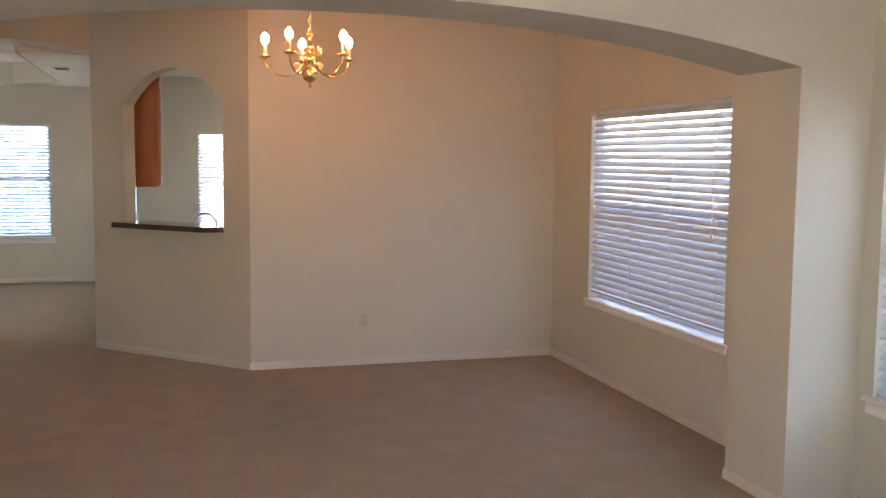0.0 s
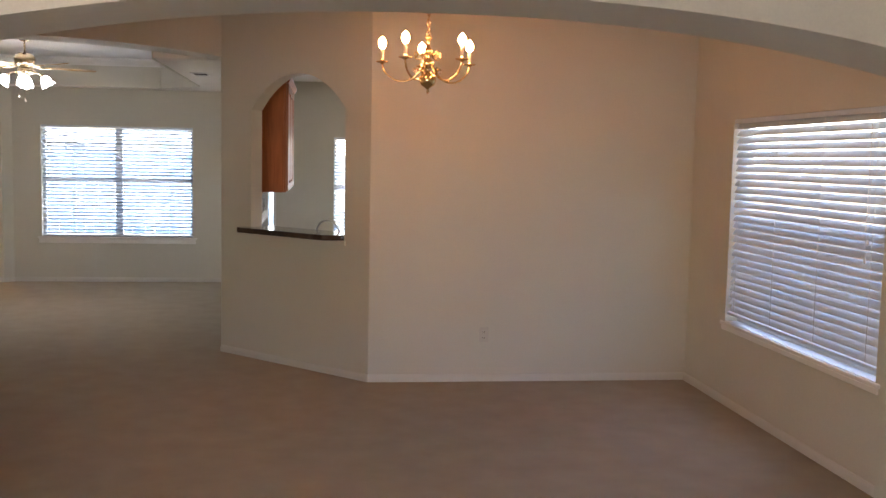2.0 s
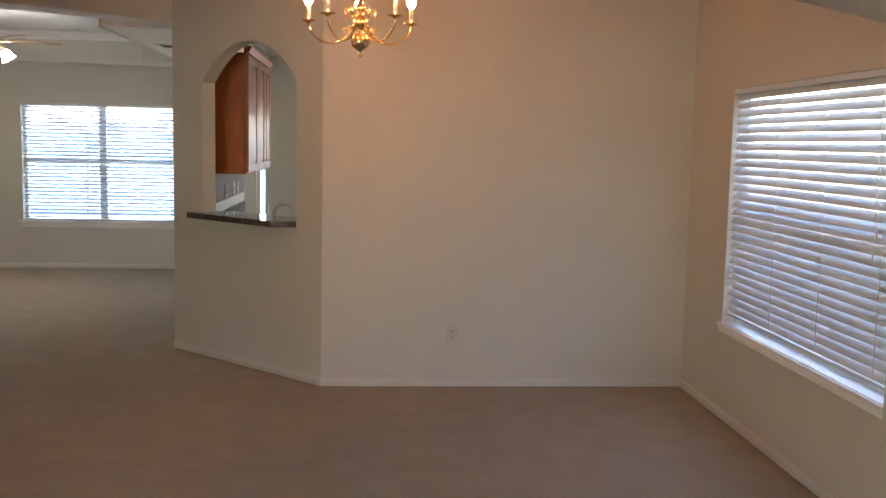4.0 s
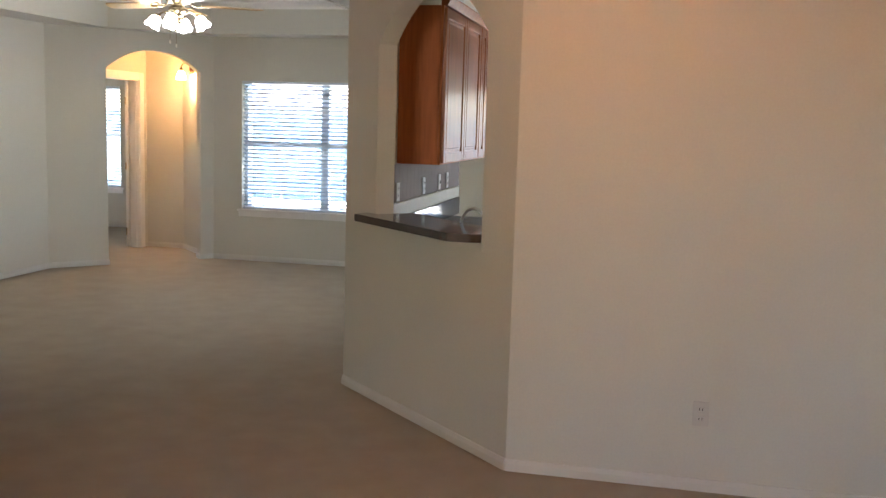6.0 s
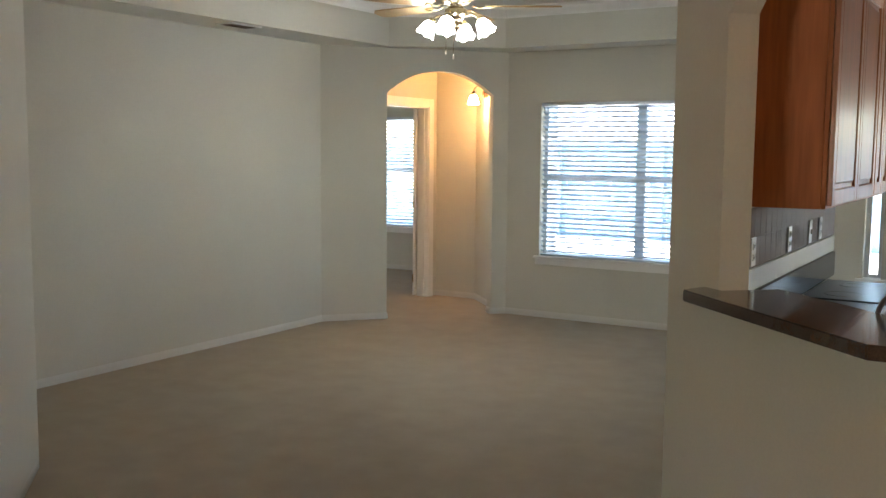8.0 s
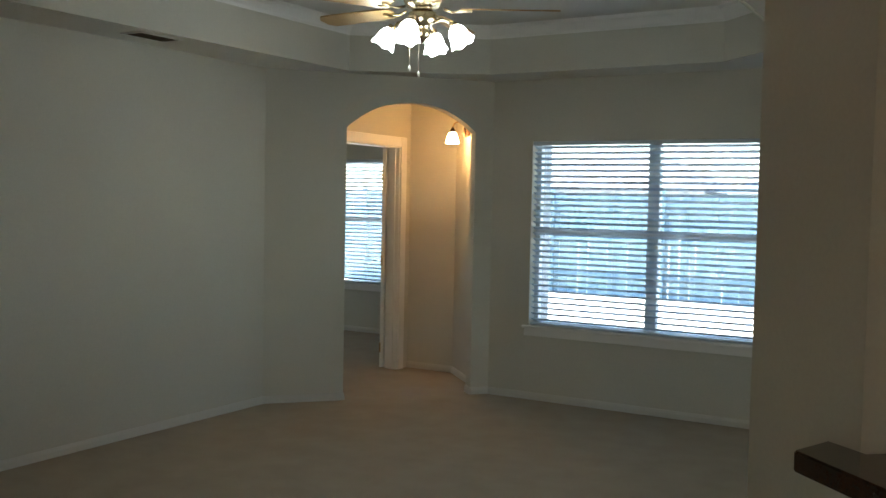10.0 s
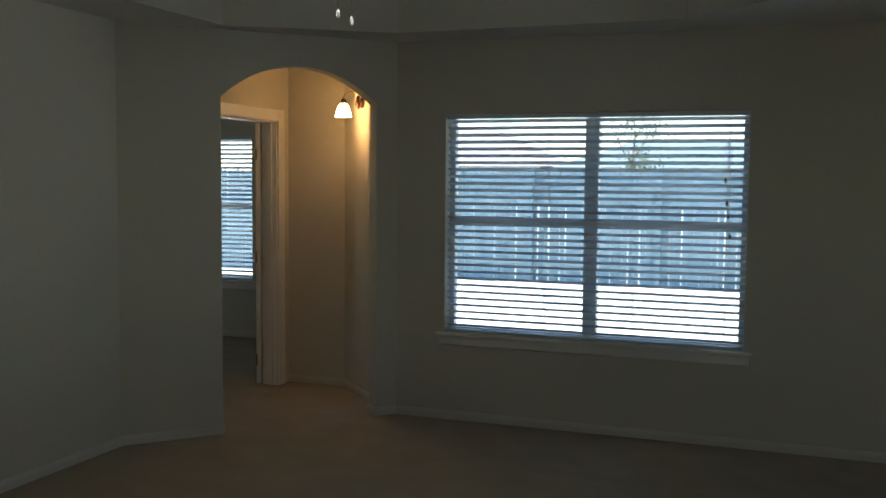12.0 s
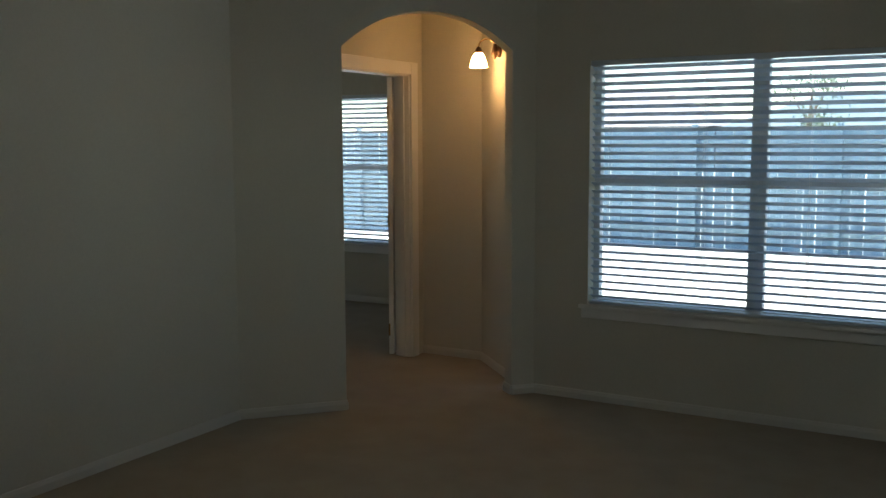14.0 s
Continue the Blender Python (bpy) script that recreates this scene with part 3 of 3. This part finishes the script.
def wall_cabinet(y0, y1, split):
    c = empty("wall_cabinet", pose(-0.967, y0, 1.405), "cherry-stained wall cabinet with raised-panel doors over the backsplash", "kitchen cabinet", "kitchen wall cabinets")
    w = y1 - y0
    finish("carcass", boxed(0, 0, 0, 0.26, w - 0.002, 0.98, 0.002), M_WOOD, c)
    fr = bmesh.new()
    for a in ((0, 0, 0.035, 0.98), (w - 0.037, 0, w - 0.002, 0.98), (split - 0.02, 0, split + 0.02, 0.98), (0.035, 0, w - 0.037, 0.04), (0.035, 0.94, w - 0.037, 0.98)):
        box(fr, 0.261, a[0], a[1] + 0.0005, 0.278, a[2], a[3] - 0.0005, 0.001)
    finish("face_frame", fr, M_WOOD, c)
    for a, b, k in ((0.012, split - 0.004, 1), (split + 0.004, w - 0.014, -1)):
        d = bmesh.new()
        z0, z1, s = 0.012, 0.968, 0.062
        for q in ((a, z0, a + s, z1), (b - s, z0, b, z1), (a + s, z0, b - s, z0 + s), (a + s, z1 - s, b - s, z1)):
            box(d, 0.279, q[0], q[1], 0.299, q[2], q[3], 0.003)
        door = finish("door", d, M_DOOR, c)
        p = bmesh.new()
        box(p, 0.279, a + s - 0.002, z0 + s - 0.002, 0.287, b - s + 0.002, z1 - s + 0.002)
        box(p, 0.2871, a + s + 0.02, z0 + s + 0.02, 0.296, b - s - 0.02, z1 - s - 0.02, 0.007)
        finish("raised_panel", p, M_DOOR, door)
    cr = bmesh.new()
    prof = ((0.261, 0.98), (0.30, 0.98), (0.31, 0.995), (0.325, 1.025), (0.325, 1.035), (0.261, 1.035))
    r0 = [cr.verts.new((x, 0, z)) for x, z in prof]
    r1 = [cr.verts.new((x, w - 0.002, z)) for x, z in prof]
    for i in range(6):
        cr.faces.new((r0[i], r0[(i + 1) % 6], r1[(i + 1) % 6], r1[i]))
    cr.faces.new(r0)
    cr.faces.new(r1)
    finish("cornice", cr, M_WOOD, c)


wall_cabinet(1.43, 2.65, 0.65)
wall_cabinet(2.65, 3.16, 0.25)

tagged(finish("upstand", boxed(-0.968, 1.17, 0.9205, -0.945, 3.39, 1.06, 0.003), M_BLACK), "polished black upstand along the back of the kitchen worktop", "counter")
rng = empty("range", pose(-0.942, 2.38, 0), "black glass-top electric range set flush between the worktops", "cooker")
finish("body", boxed(0, 0, 0.02, 0.62, 0.755, 0.905, 0.004), M_STEEL, rng)
finish("cooktop", boxed(0, 0, 0.906, 0.655, 0.755, 0.925, 0.004), M_COOKTOP, rng)
for bx, by, br in ((0.17, 0.19, 0.09), (0.17, 0.56, 0.075), (0.45, 0.19, 0.075), (0.45, 0.56, 0.1)):
    ring = tube([(bx + br * math.cos(a), by + br * math.sin(a), 0.9255) for a in [2 * math.pi * k / 24 for k in range(25)]], 0.0012, 4)
    finish("burner_ring", ring, M_STEEL, rng)
for y in (0.09, 0.19, 0.56, 0.66):
    finish("knob", lathe([(0.016, 0), (0.015, 0.014), (0.006, 0.016)], 14, pose(0.656, y, 0.885, 0, 90, 0)), M_STEEL, rng)
dr = finish("oven_door", boxed(0.621, 0.01, 0.2, 0.65, 0.745, 0.86, 0.006), M_BLACK, rng)
finish("handle", tube([(0.651, 0.08, 0.80), (0.69, 0.08, 0.80), (0.69, 0.67, 0.80), (0.651, 0.67, 0.80)], 0.01, 8), M_STEEL, dr)

fx, fy = -0.36, 0.70
fct = empty("kitchen_faucet", pose(fx, fy, 0.92, 0, 0, -45), "chrome gooseneck kitchen faucet standing behind the bar top", "faucet")
finish("base", lathe([(0.028, 0.001), (0.028, 0.008), (0.018, 0.02), (0.016, 0.07), (0.012, 0.075)], 16, pose(0.2, 0, 0)), M_CHROME, fct)
pts = [(0.2, 0, 0.06), (0.2, 0, 0.17)] + [(0.065 + 0.135 * math.cos(a), 0, 0.17 + 0.12 * math.sin(a)) for a in [math.pi * k / 14 for k in range(15)]] + [(-0.07, 0, 0.14)]
finish("spout", tube(pts, 0.0085, 10), M_CHROME, fct)
finish("lever", tube([(0.2, 0.0, 0.06), (0.2, 0.035, 0.085), (0.2, 0.08, 0.13)], [0.009, 0.007, 0.005], 8), M_CHROME, fct)


def plate(m, label, switch=False):
    p = empty("wall_plate", m, label, "switch" if switch else "socket", "light switches" if switch else "wall sockets")
    finish("cover", boxed(-0.036, 0.0, -0.058, 0.036, 0.006, 0.058, 0.002), M_PLATE, p)
    if switch:
        finish("toggle", boxed(-0.005, 0.006, -0.012, 0.005, 0.016, 0.012, 0.002), M_PLATE, p)
    else:
        for z in (-0.022, 0.022):
            s = finish("socket", boxed(-0.017, 0.006, z - 0.014, 0.017, 0.0085, z + 0.014, 0.003), M_PLATE, p)
            for x in (-0.007, 0.007):
                finish("slot", boxed(x - 0.0015, 0.0085, z - 0.006, x + 0.0015, 0.0092, z + 0.006), M_DARK, s)
    return p


for y, sw in ((1.42, False), (2.12, False), (2.62, True), (2.90, False)):
    plate(pose(-0.9545, y, 1.225, 0, 0, -90), "white switch plate on the tiled kitchen backsplash" if sw else "white double socket on the tiled kitchen backsplash", sw)
plate(pose(0.90, -0.0005, 0.37, 0, 0, 180), "white double socket low on the dining room wall")


# ---- ceiling registers ----
def register(x, y, turn):
    r = empty("ceiling_vent", pose(x, y, LOW, 0, 0, turn), "white louvred air vent set in the low ceiling", "ceiling vent", "ceiling vents")
    f = bmesh.new()
    for a in ((-0.17, -0.09, 0.17, -0.07), (-0.17, 0.07, 0.17, 0.09), (-0.17, -0.07, -0.15, 0.07), (0.15, -0.07, 0.17, 0.07)):
        box(f, a[0], a[1], -0.010, a[2], a[3], 0.0, 0.002)
    finish("frame", f, M_TRIM, r)
    finish("backing", boxed(-0.15, -0.07, -0.003, 0.15, 0.07, -0.0005), M_DARK, r)
    for i in range(7):
        y0 = -0.06 + i * 0.02
        finish("slat", boxed(-0.15, -0.007, -0.001, 0.15, 0.007, 0.0, m=pose(0, y0, -0.006, 38, 0, 0)), M_BRONZE, r)


register(-5.33, 3.18, 90)
register(-1.64, 3.10, 90)


# ---- lamps ----
def rounded(pts, n=5):
    """A smooth curve through the points."""
    out = []
    for i in range(len(pts) - 1):
        p = [Vector(pts[min(max(i + k, 0), len(pts) - 1)]) for k in (-1, 0, 1, 2)]
        for j in range(n):
            u = j / n
            out.append(tuple(0.5 * (2 * p[1] + (p[2] - p[0]) * u + (2 * p[0] - 5 * p[1] + 4 * p[2] - p[3]) * u * u + (3 * p[1] - p[0] - 3 * p[2] + p[3]) * u ** 3)))
    return out + [tuple(pts[-1])]


def chandelier():
    c = empty("chandelier", pose(0.262, -1.50, -0.004), "polished brass five-arm chandelier with lit candle bulbs", "chandelier")
    body = [(0.001, 2.126), (0.008, 2.13), (0.011, 2.14), (0.006, 2.152), (0.012, 2.16), (0.04, 2.178), (0.052, 2.205), (0.045, 2.235), (0.02, 2.252),
            (0.018, 2.27), (0.035, 2.29), (0.04, 2.31), (0.022, 2.33), (0.012, 2.345), (0.022, 2.365), (0.026, 2.385), (0.012, 2.405), (0.008, 2.44), (0.018, 2.455), (0.02, 2.468), (0.005, 2.478)]
    finish("body", lathe(body, 24), M_BRASS, c, smooth=True)
    z = 2.485
    k = 0
    link = None
    while z < TALL - 0.064:
        bm = tube([(0.011 * math.cos(a), 0, 0.019 * math.sin(a)) for a in [2 * math.pi * i / 12 for i in range(13)]], 0.0028, 6) if link is None else None
        if link is None:
            link = finish("chain_link", bm, M_BRASS, c, smooth=True)
            ob = link
        else:
            ob = new("chain_link", link.data)
            ob.parent = c
        ob.location = (0, 0, z)
        ob.rotation_euler = (0, 0, radians(90 * (k % 2) + 20))
        z += 0.031
        k += 1
    finish("canopy", lathe([(0.062, TALL - 0.001), (0.062, TALL - 0.012), (0.045, TALL - 0.035), (0.012, TALL - 0.055), (0.008, TALL - 0.07)], 24), M_BRASS, c, smooth=True)
    for i in range(5):
        m = pose(0, 0, 0, 0, 0, 20 + 72 * i)
        R = 0.282
        pts = [(0.03, 0, 2.30), (0.055, 0, 2.255), (0.10, 0, 2.215), (0.155, 0, 2.200), (0.21, 0, 2.212), (0.255, 0, 2.245), (0.275, 0, 2.275), (R, 0, 2.306)]
        bm = tube(rounded(pts), 0.006, 8)
        bm.transform(m)
        arm = finish("arm", bm, M_BRASS, c, smooth=True)
        sc = [(0.03 + 0.06 * (q / 14) + 0.018 * math.cos(q * 0.75), 0, 2.345 + 0.022 * math.sin(q * 0.75) + 0.001 * q) for q in range(15)]
        bm = tube(sc, 0.004, 6)
        bm.transform(m)
        finish("scroll", bm, M_BRASS, arm, smooth=True)
        sc = [(0.075 + 0.021 * (1 - q / 22) * math.cos(q * 0.55), 0.0, 2.262 + 0.021 * (1 - q / 22) * math.sin(q * 0.55)) for q in range(18)]
        bm = tube(sc, 0.0035, 6)
        bm.transform(m)
        finish("scroll", bm, M_BRASS, arm, smooth=True)
        bm = lathe([(0.006, 2.300), (0.014, 2.308), (0.036, 2.314), (0.04, 2.320), (0.012, 2.324), (0.012, 2.334)], 18, pose(R, 0, 0))
        bm.transform(m)
        finish("drip_pan", bm, M_BRASS, arm, smooth=True)
        bm = lathe([(0.011, 2.332), (0.011, 2.394), (0.004, 2.396)], 14, pose(R, 0, 0))
        bm.transform(m)
        finish("candle_sleeve", bm, M_IVORY, arm, smooth=True)
        bm = lathe([(0.009, 2.395), (0.020, 2.408), (0.025, 2.426), (0.021, 2.446), (0.010, 2.460), (0.001, 2.468)], 14, pose(R, 0, 0))
        bm.transform(m)
        finish("bulb", bm, M_BULB, arm, smooth=True)


chandelier()


def ceiling_fan():
    f = empty("ceiling_fan", pose(-3.46, 3.32, 0.045), "brass ceiling fan with oak blades and four lit glass shades", "ceiling fan")
    finish("canopy", lathe([(0.07, TRAY - 0.046), (0.07, TRAY - 0.065), (0.04, TRAY - 0.095), (0.014, TRAY - 0.105)], 22), M_FAN, f, smooth=True)
    finish("downrod", lathe([(0.011, TRAY - 0.105), (0.011, 2.70)], 12), M_FAN, f, smooth=True)
    finish("motor_housing", lathe([(0.02, 2.705), (0.06, 2.70), (0.10, 2.665), (0.108, 2.635), (0.102, 2.595), (0.085, 2.57), (0.06, 2.565), (0.055, 2.55), (0.075, 2.54), (0.08, 2.50), (0.05, 2.475), (0.03, 2.455), (0.045, 2.44), (0.04, 2.41), (0.015, 2.395), (0.004, 2.38)], 28), M_FAN, f, smooth=True)
    for i in range(5):
        m = pose(0, 0, 2.562, 0, 0, 29 + 72 * i)
        bm = bmesh.new()
        pts = [(0.20, -0.05), (0.24, -0.062), (0.60, -0.075), (0.69, -0.07), (0.725, -0.035), (0.725, 0.035), (0.69, 0.07), (0.60, 0.075), (0.24, 0.062), (0.20, 0.05)]
        prism(bm, pts, -0.004, 0.004)
        bm.transform(m @ pose(0, 0, 0, 11, 0, 0))
        blade = finish("blade", bm, M_BLADE, f)
        bm = tube([(0.11, 0, 0.0), (0.16, 0.0, -0.015), (0.21, 0.0, -0.010), (0.26, 0.02, -0.006)], 0.008, 6)
        tube([(0.16, 0.0, -0.015), (0.21, -0.03, -0.012), (0.26, -0.025, -0.010)], 0.006, 6, bm)
        bm.transform(m)
        finish("blade_iron", bm, M_FAN, blade, smooth=True)
    for i in range(4):
        m = pose(0, 0, 2.49, 0, 0, 12 + 90 * i)
        bm = tube([(0.06, 0, 0.0), (0.11, 0, 0.012), (0.145, 0, 0.0), (0.16, 0, -0.02)], 0.009, 8)
        bm.transform(m)
        arm = finish("lamp_arm", bm, M_FAN, f, smooth=True)
        mm = m @ pose(0.165, 0, -0.008, 0, -30, 0) @ Matrix.Scale(0.86, 4)
        bm = lathe([(0.02, 0.0), (0.027, -0.01), (0.027, -0.03)], 14, mm)
        finish("socket_cup", bm, M_FAN, arm, smooth=True)
        n = 24
        bm = bmesh.new()
        rings = []
        for r, z in ((0.024, -0.025), (0.045, -0.045), (0.058, -0.075), (0.062, -0.105), (0.078, -0.145), (0.072, -0.143), (0.055, -0.105), (0.04, -0.05)):
            ring = []
            for k in range(n):
                a = 2 * math.pi * k / n
                wave = (0.006 * math.cos(6 * a)) if r > 0.065 else 0
                ring.append(bm.verts.new(mm @ Vector(((r + wave) * math.cos(a), (r + wave) * math.sin(a), z - wave))))
            rings.append(ring)
        for p, q in zip(rings, rings[1:]):
            for k in range(n):
                bm.faces.new((p[k], p[(k + 1) % n], q[(k + 1) % n], q[k]))
        bm.faces.new(rings[0])
        bm.faces.new(rings[-1])
        finish("glass_shade", bm, M_FANGLASS, arm, smooth=True)
    for x, y, d in ((0.012, -0.05, 0.235), (-0.05, -0.045, 0.20)):
        finish("pull_chain", tube([(x, y, 2.465), (x, y, 2.465 - d)], 0.0018, 6), M_FAN, f)
        finish("chain_knob", lathe([(0.002, 0), (0.007, -0.012), (0.008, -0.028), (0.003, -0.035)], 10, pose(x, y, 2.465 - d)), M_IVORY, f, smooth=True)


ceiling_fan()


def sconce():
    s = empty("wall_sconce", pose(SCONCE_AT[0], SCONCE_AT[1], SCONCE_AT[2], 0, 0, -45), "bronze gooseneck wall sconce with a lit frosted glass shade", "wall lamp")
    finish("backplate", lathe([(0.042, 0.0), (0.042, 0.008), (0.032, 0.02), (0.02, 0.03)], 20, pose(0, 0, 0, 90, 0, 0)), M_BRONZE, s, smooth=True)
    finish("stem", lathe([(0.004, 0.05), (0.014, 0.045), (0.02, 0.01), (0.026, -0.02), (0.018, -0.03), (0.008, -0.045), (0.002, -0.055)], 16, pose(0, -0.035, 0)), M_BRONZE, s, smooth=True)
    finish("arm", tube([(0, -0.035, 0.04), (0, -0.045, 0.062), (0, -0.07, 0.078), (0, -0.105, 0.078), (0, -0.135, 0.062), (0, -0.15, 0.035), (0, -0.15, 0.01)], 0.0055, 8), M_BRASS, s, smooth=True)
    finish("socket_cup", lathe([(0.008, 0.028), (0.02, 0.012), (0.025, -0.014)], 14, pose(0, -0.15, 0)), M_BRONZE, s, smooth=True)
    finish("glass_shade", lathe([(0.022, -0.010), (0.038, -0.03), (0.05, -0.065), (0.062, -0.11), (0.058, -0.109), (0.044, -0.06), (0.015, -0.02)], 22, pose(0, -0.15, 0)), M_SCONCE, s, smooth=True)


SCONCE_AT = (-4.842, 6.341, 2.20)
sconce()


# ---- the bedroom door ----
def doorway():
    d = tagged(new("door_1"), kind="structure")
    d.matrix_world = pose(XB, 0, 0)
    y0, y1, h, cw = 5.53, 6.46, 2.085, 0.083
    c = bmesh.new()
    for x0, x1 in ((0.001, 0.018), (-0.138, -0.121)):
        for a in ((y0 - cw, 0, y0 + 0.008, h + cw), (y1 - 0.008, 0, y1 + cw, h + cw), (y0 + 0.008, h - 0.008, y1 - 0.008, h + cw)):
            box(c, x0, a[0], a[1] + 0.001, x1, a[2], a[3], 0.003)
    finish("casing", c, M_TRIM, d)
    j = bmesh.new()
    for a in ((y0 + 0.001, 0.001, y0 + 0.016, h - 0.002), (y1 - 0.016, 0.001, y1 - 0.001, h - 0.002), (y0 + 0.016, h - 0.016, y1 - 0.016, h - 0.002)):
        box(j, -0.120, a[0], a[1], 0.0, a[2], a[3])
    for a in ((y0 + 0.016, 0.001, y0 + 0.027, h - 0.017), (y1 - 0.027, 0.001, y1 - 0.016, h - 0.017)):
        box(j, -0.075, a[0], a[1], -0.04, a[2], a[3])
    finish("jamb", j, M_TRIM, d)
    m = pose(-0.150, y1 - 0.048, 0, 0, 0, 111)
    bm = bmesh.new()
    w, t = 0.86, 0.035
    z0, z1 = 0.012, h - 0.02
    for a in ((0.0, z0, 0.11, z1), (w - 0.11, z0, w, z1), (0.11, z0, w - 0.11, z0 + 0.2), (0.11, z1 - 0.12, w - 0.11, z1), (0.11, 0.90, w - 0.11, 1.02)):
        box(bm, 0.008 + a[0], -t / 2, a[1], 0.008 + a[2], t / 2, a[3], 0.002)
    for a in ((0.11, z0 + 0.2, w - 0.11, 0.90), (0.11, 1.02, w - 0.11, z1 - 0.12)):
        box(bm, 0.008 + a[0], -t / 2 + 0.008, a[1], 0.008 + a[2], t / 2 - 0.008, a[3])
    bm.transform(m)
    leaf = finish("door_leaf", bm, M_TRIM, d, "white panelled door standing wide open into the bedroom")
    for z in (0.2, 1.02, 1.82):
        bm = lathe([(0.007, z - 0.045), (0.007, z + 0.045)], 10)
        bm.transform(m @ pose(-0.001, 0.012, 0))
        finish("hinge", bm, M_BRASS, leaf)
    for sy in (-1, 1):
        bm = lathe([(0.026, 0), (0.026, 0.006), (0.010, 0.012), (0.010, 0.03), (0.024, 0.04), (0.026, 0.052), (0.014, 0.062)], 16, m @ pose(w - 0.055, sy * 0.0175, 0.96, -90 * sy, 0, 0))
        finish("door_handle", bm, M_BRASS, leaf, smooth=True)


doorway()
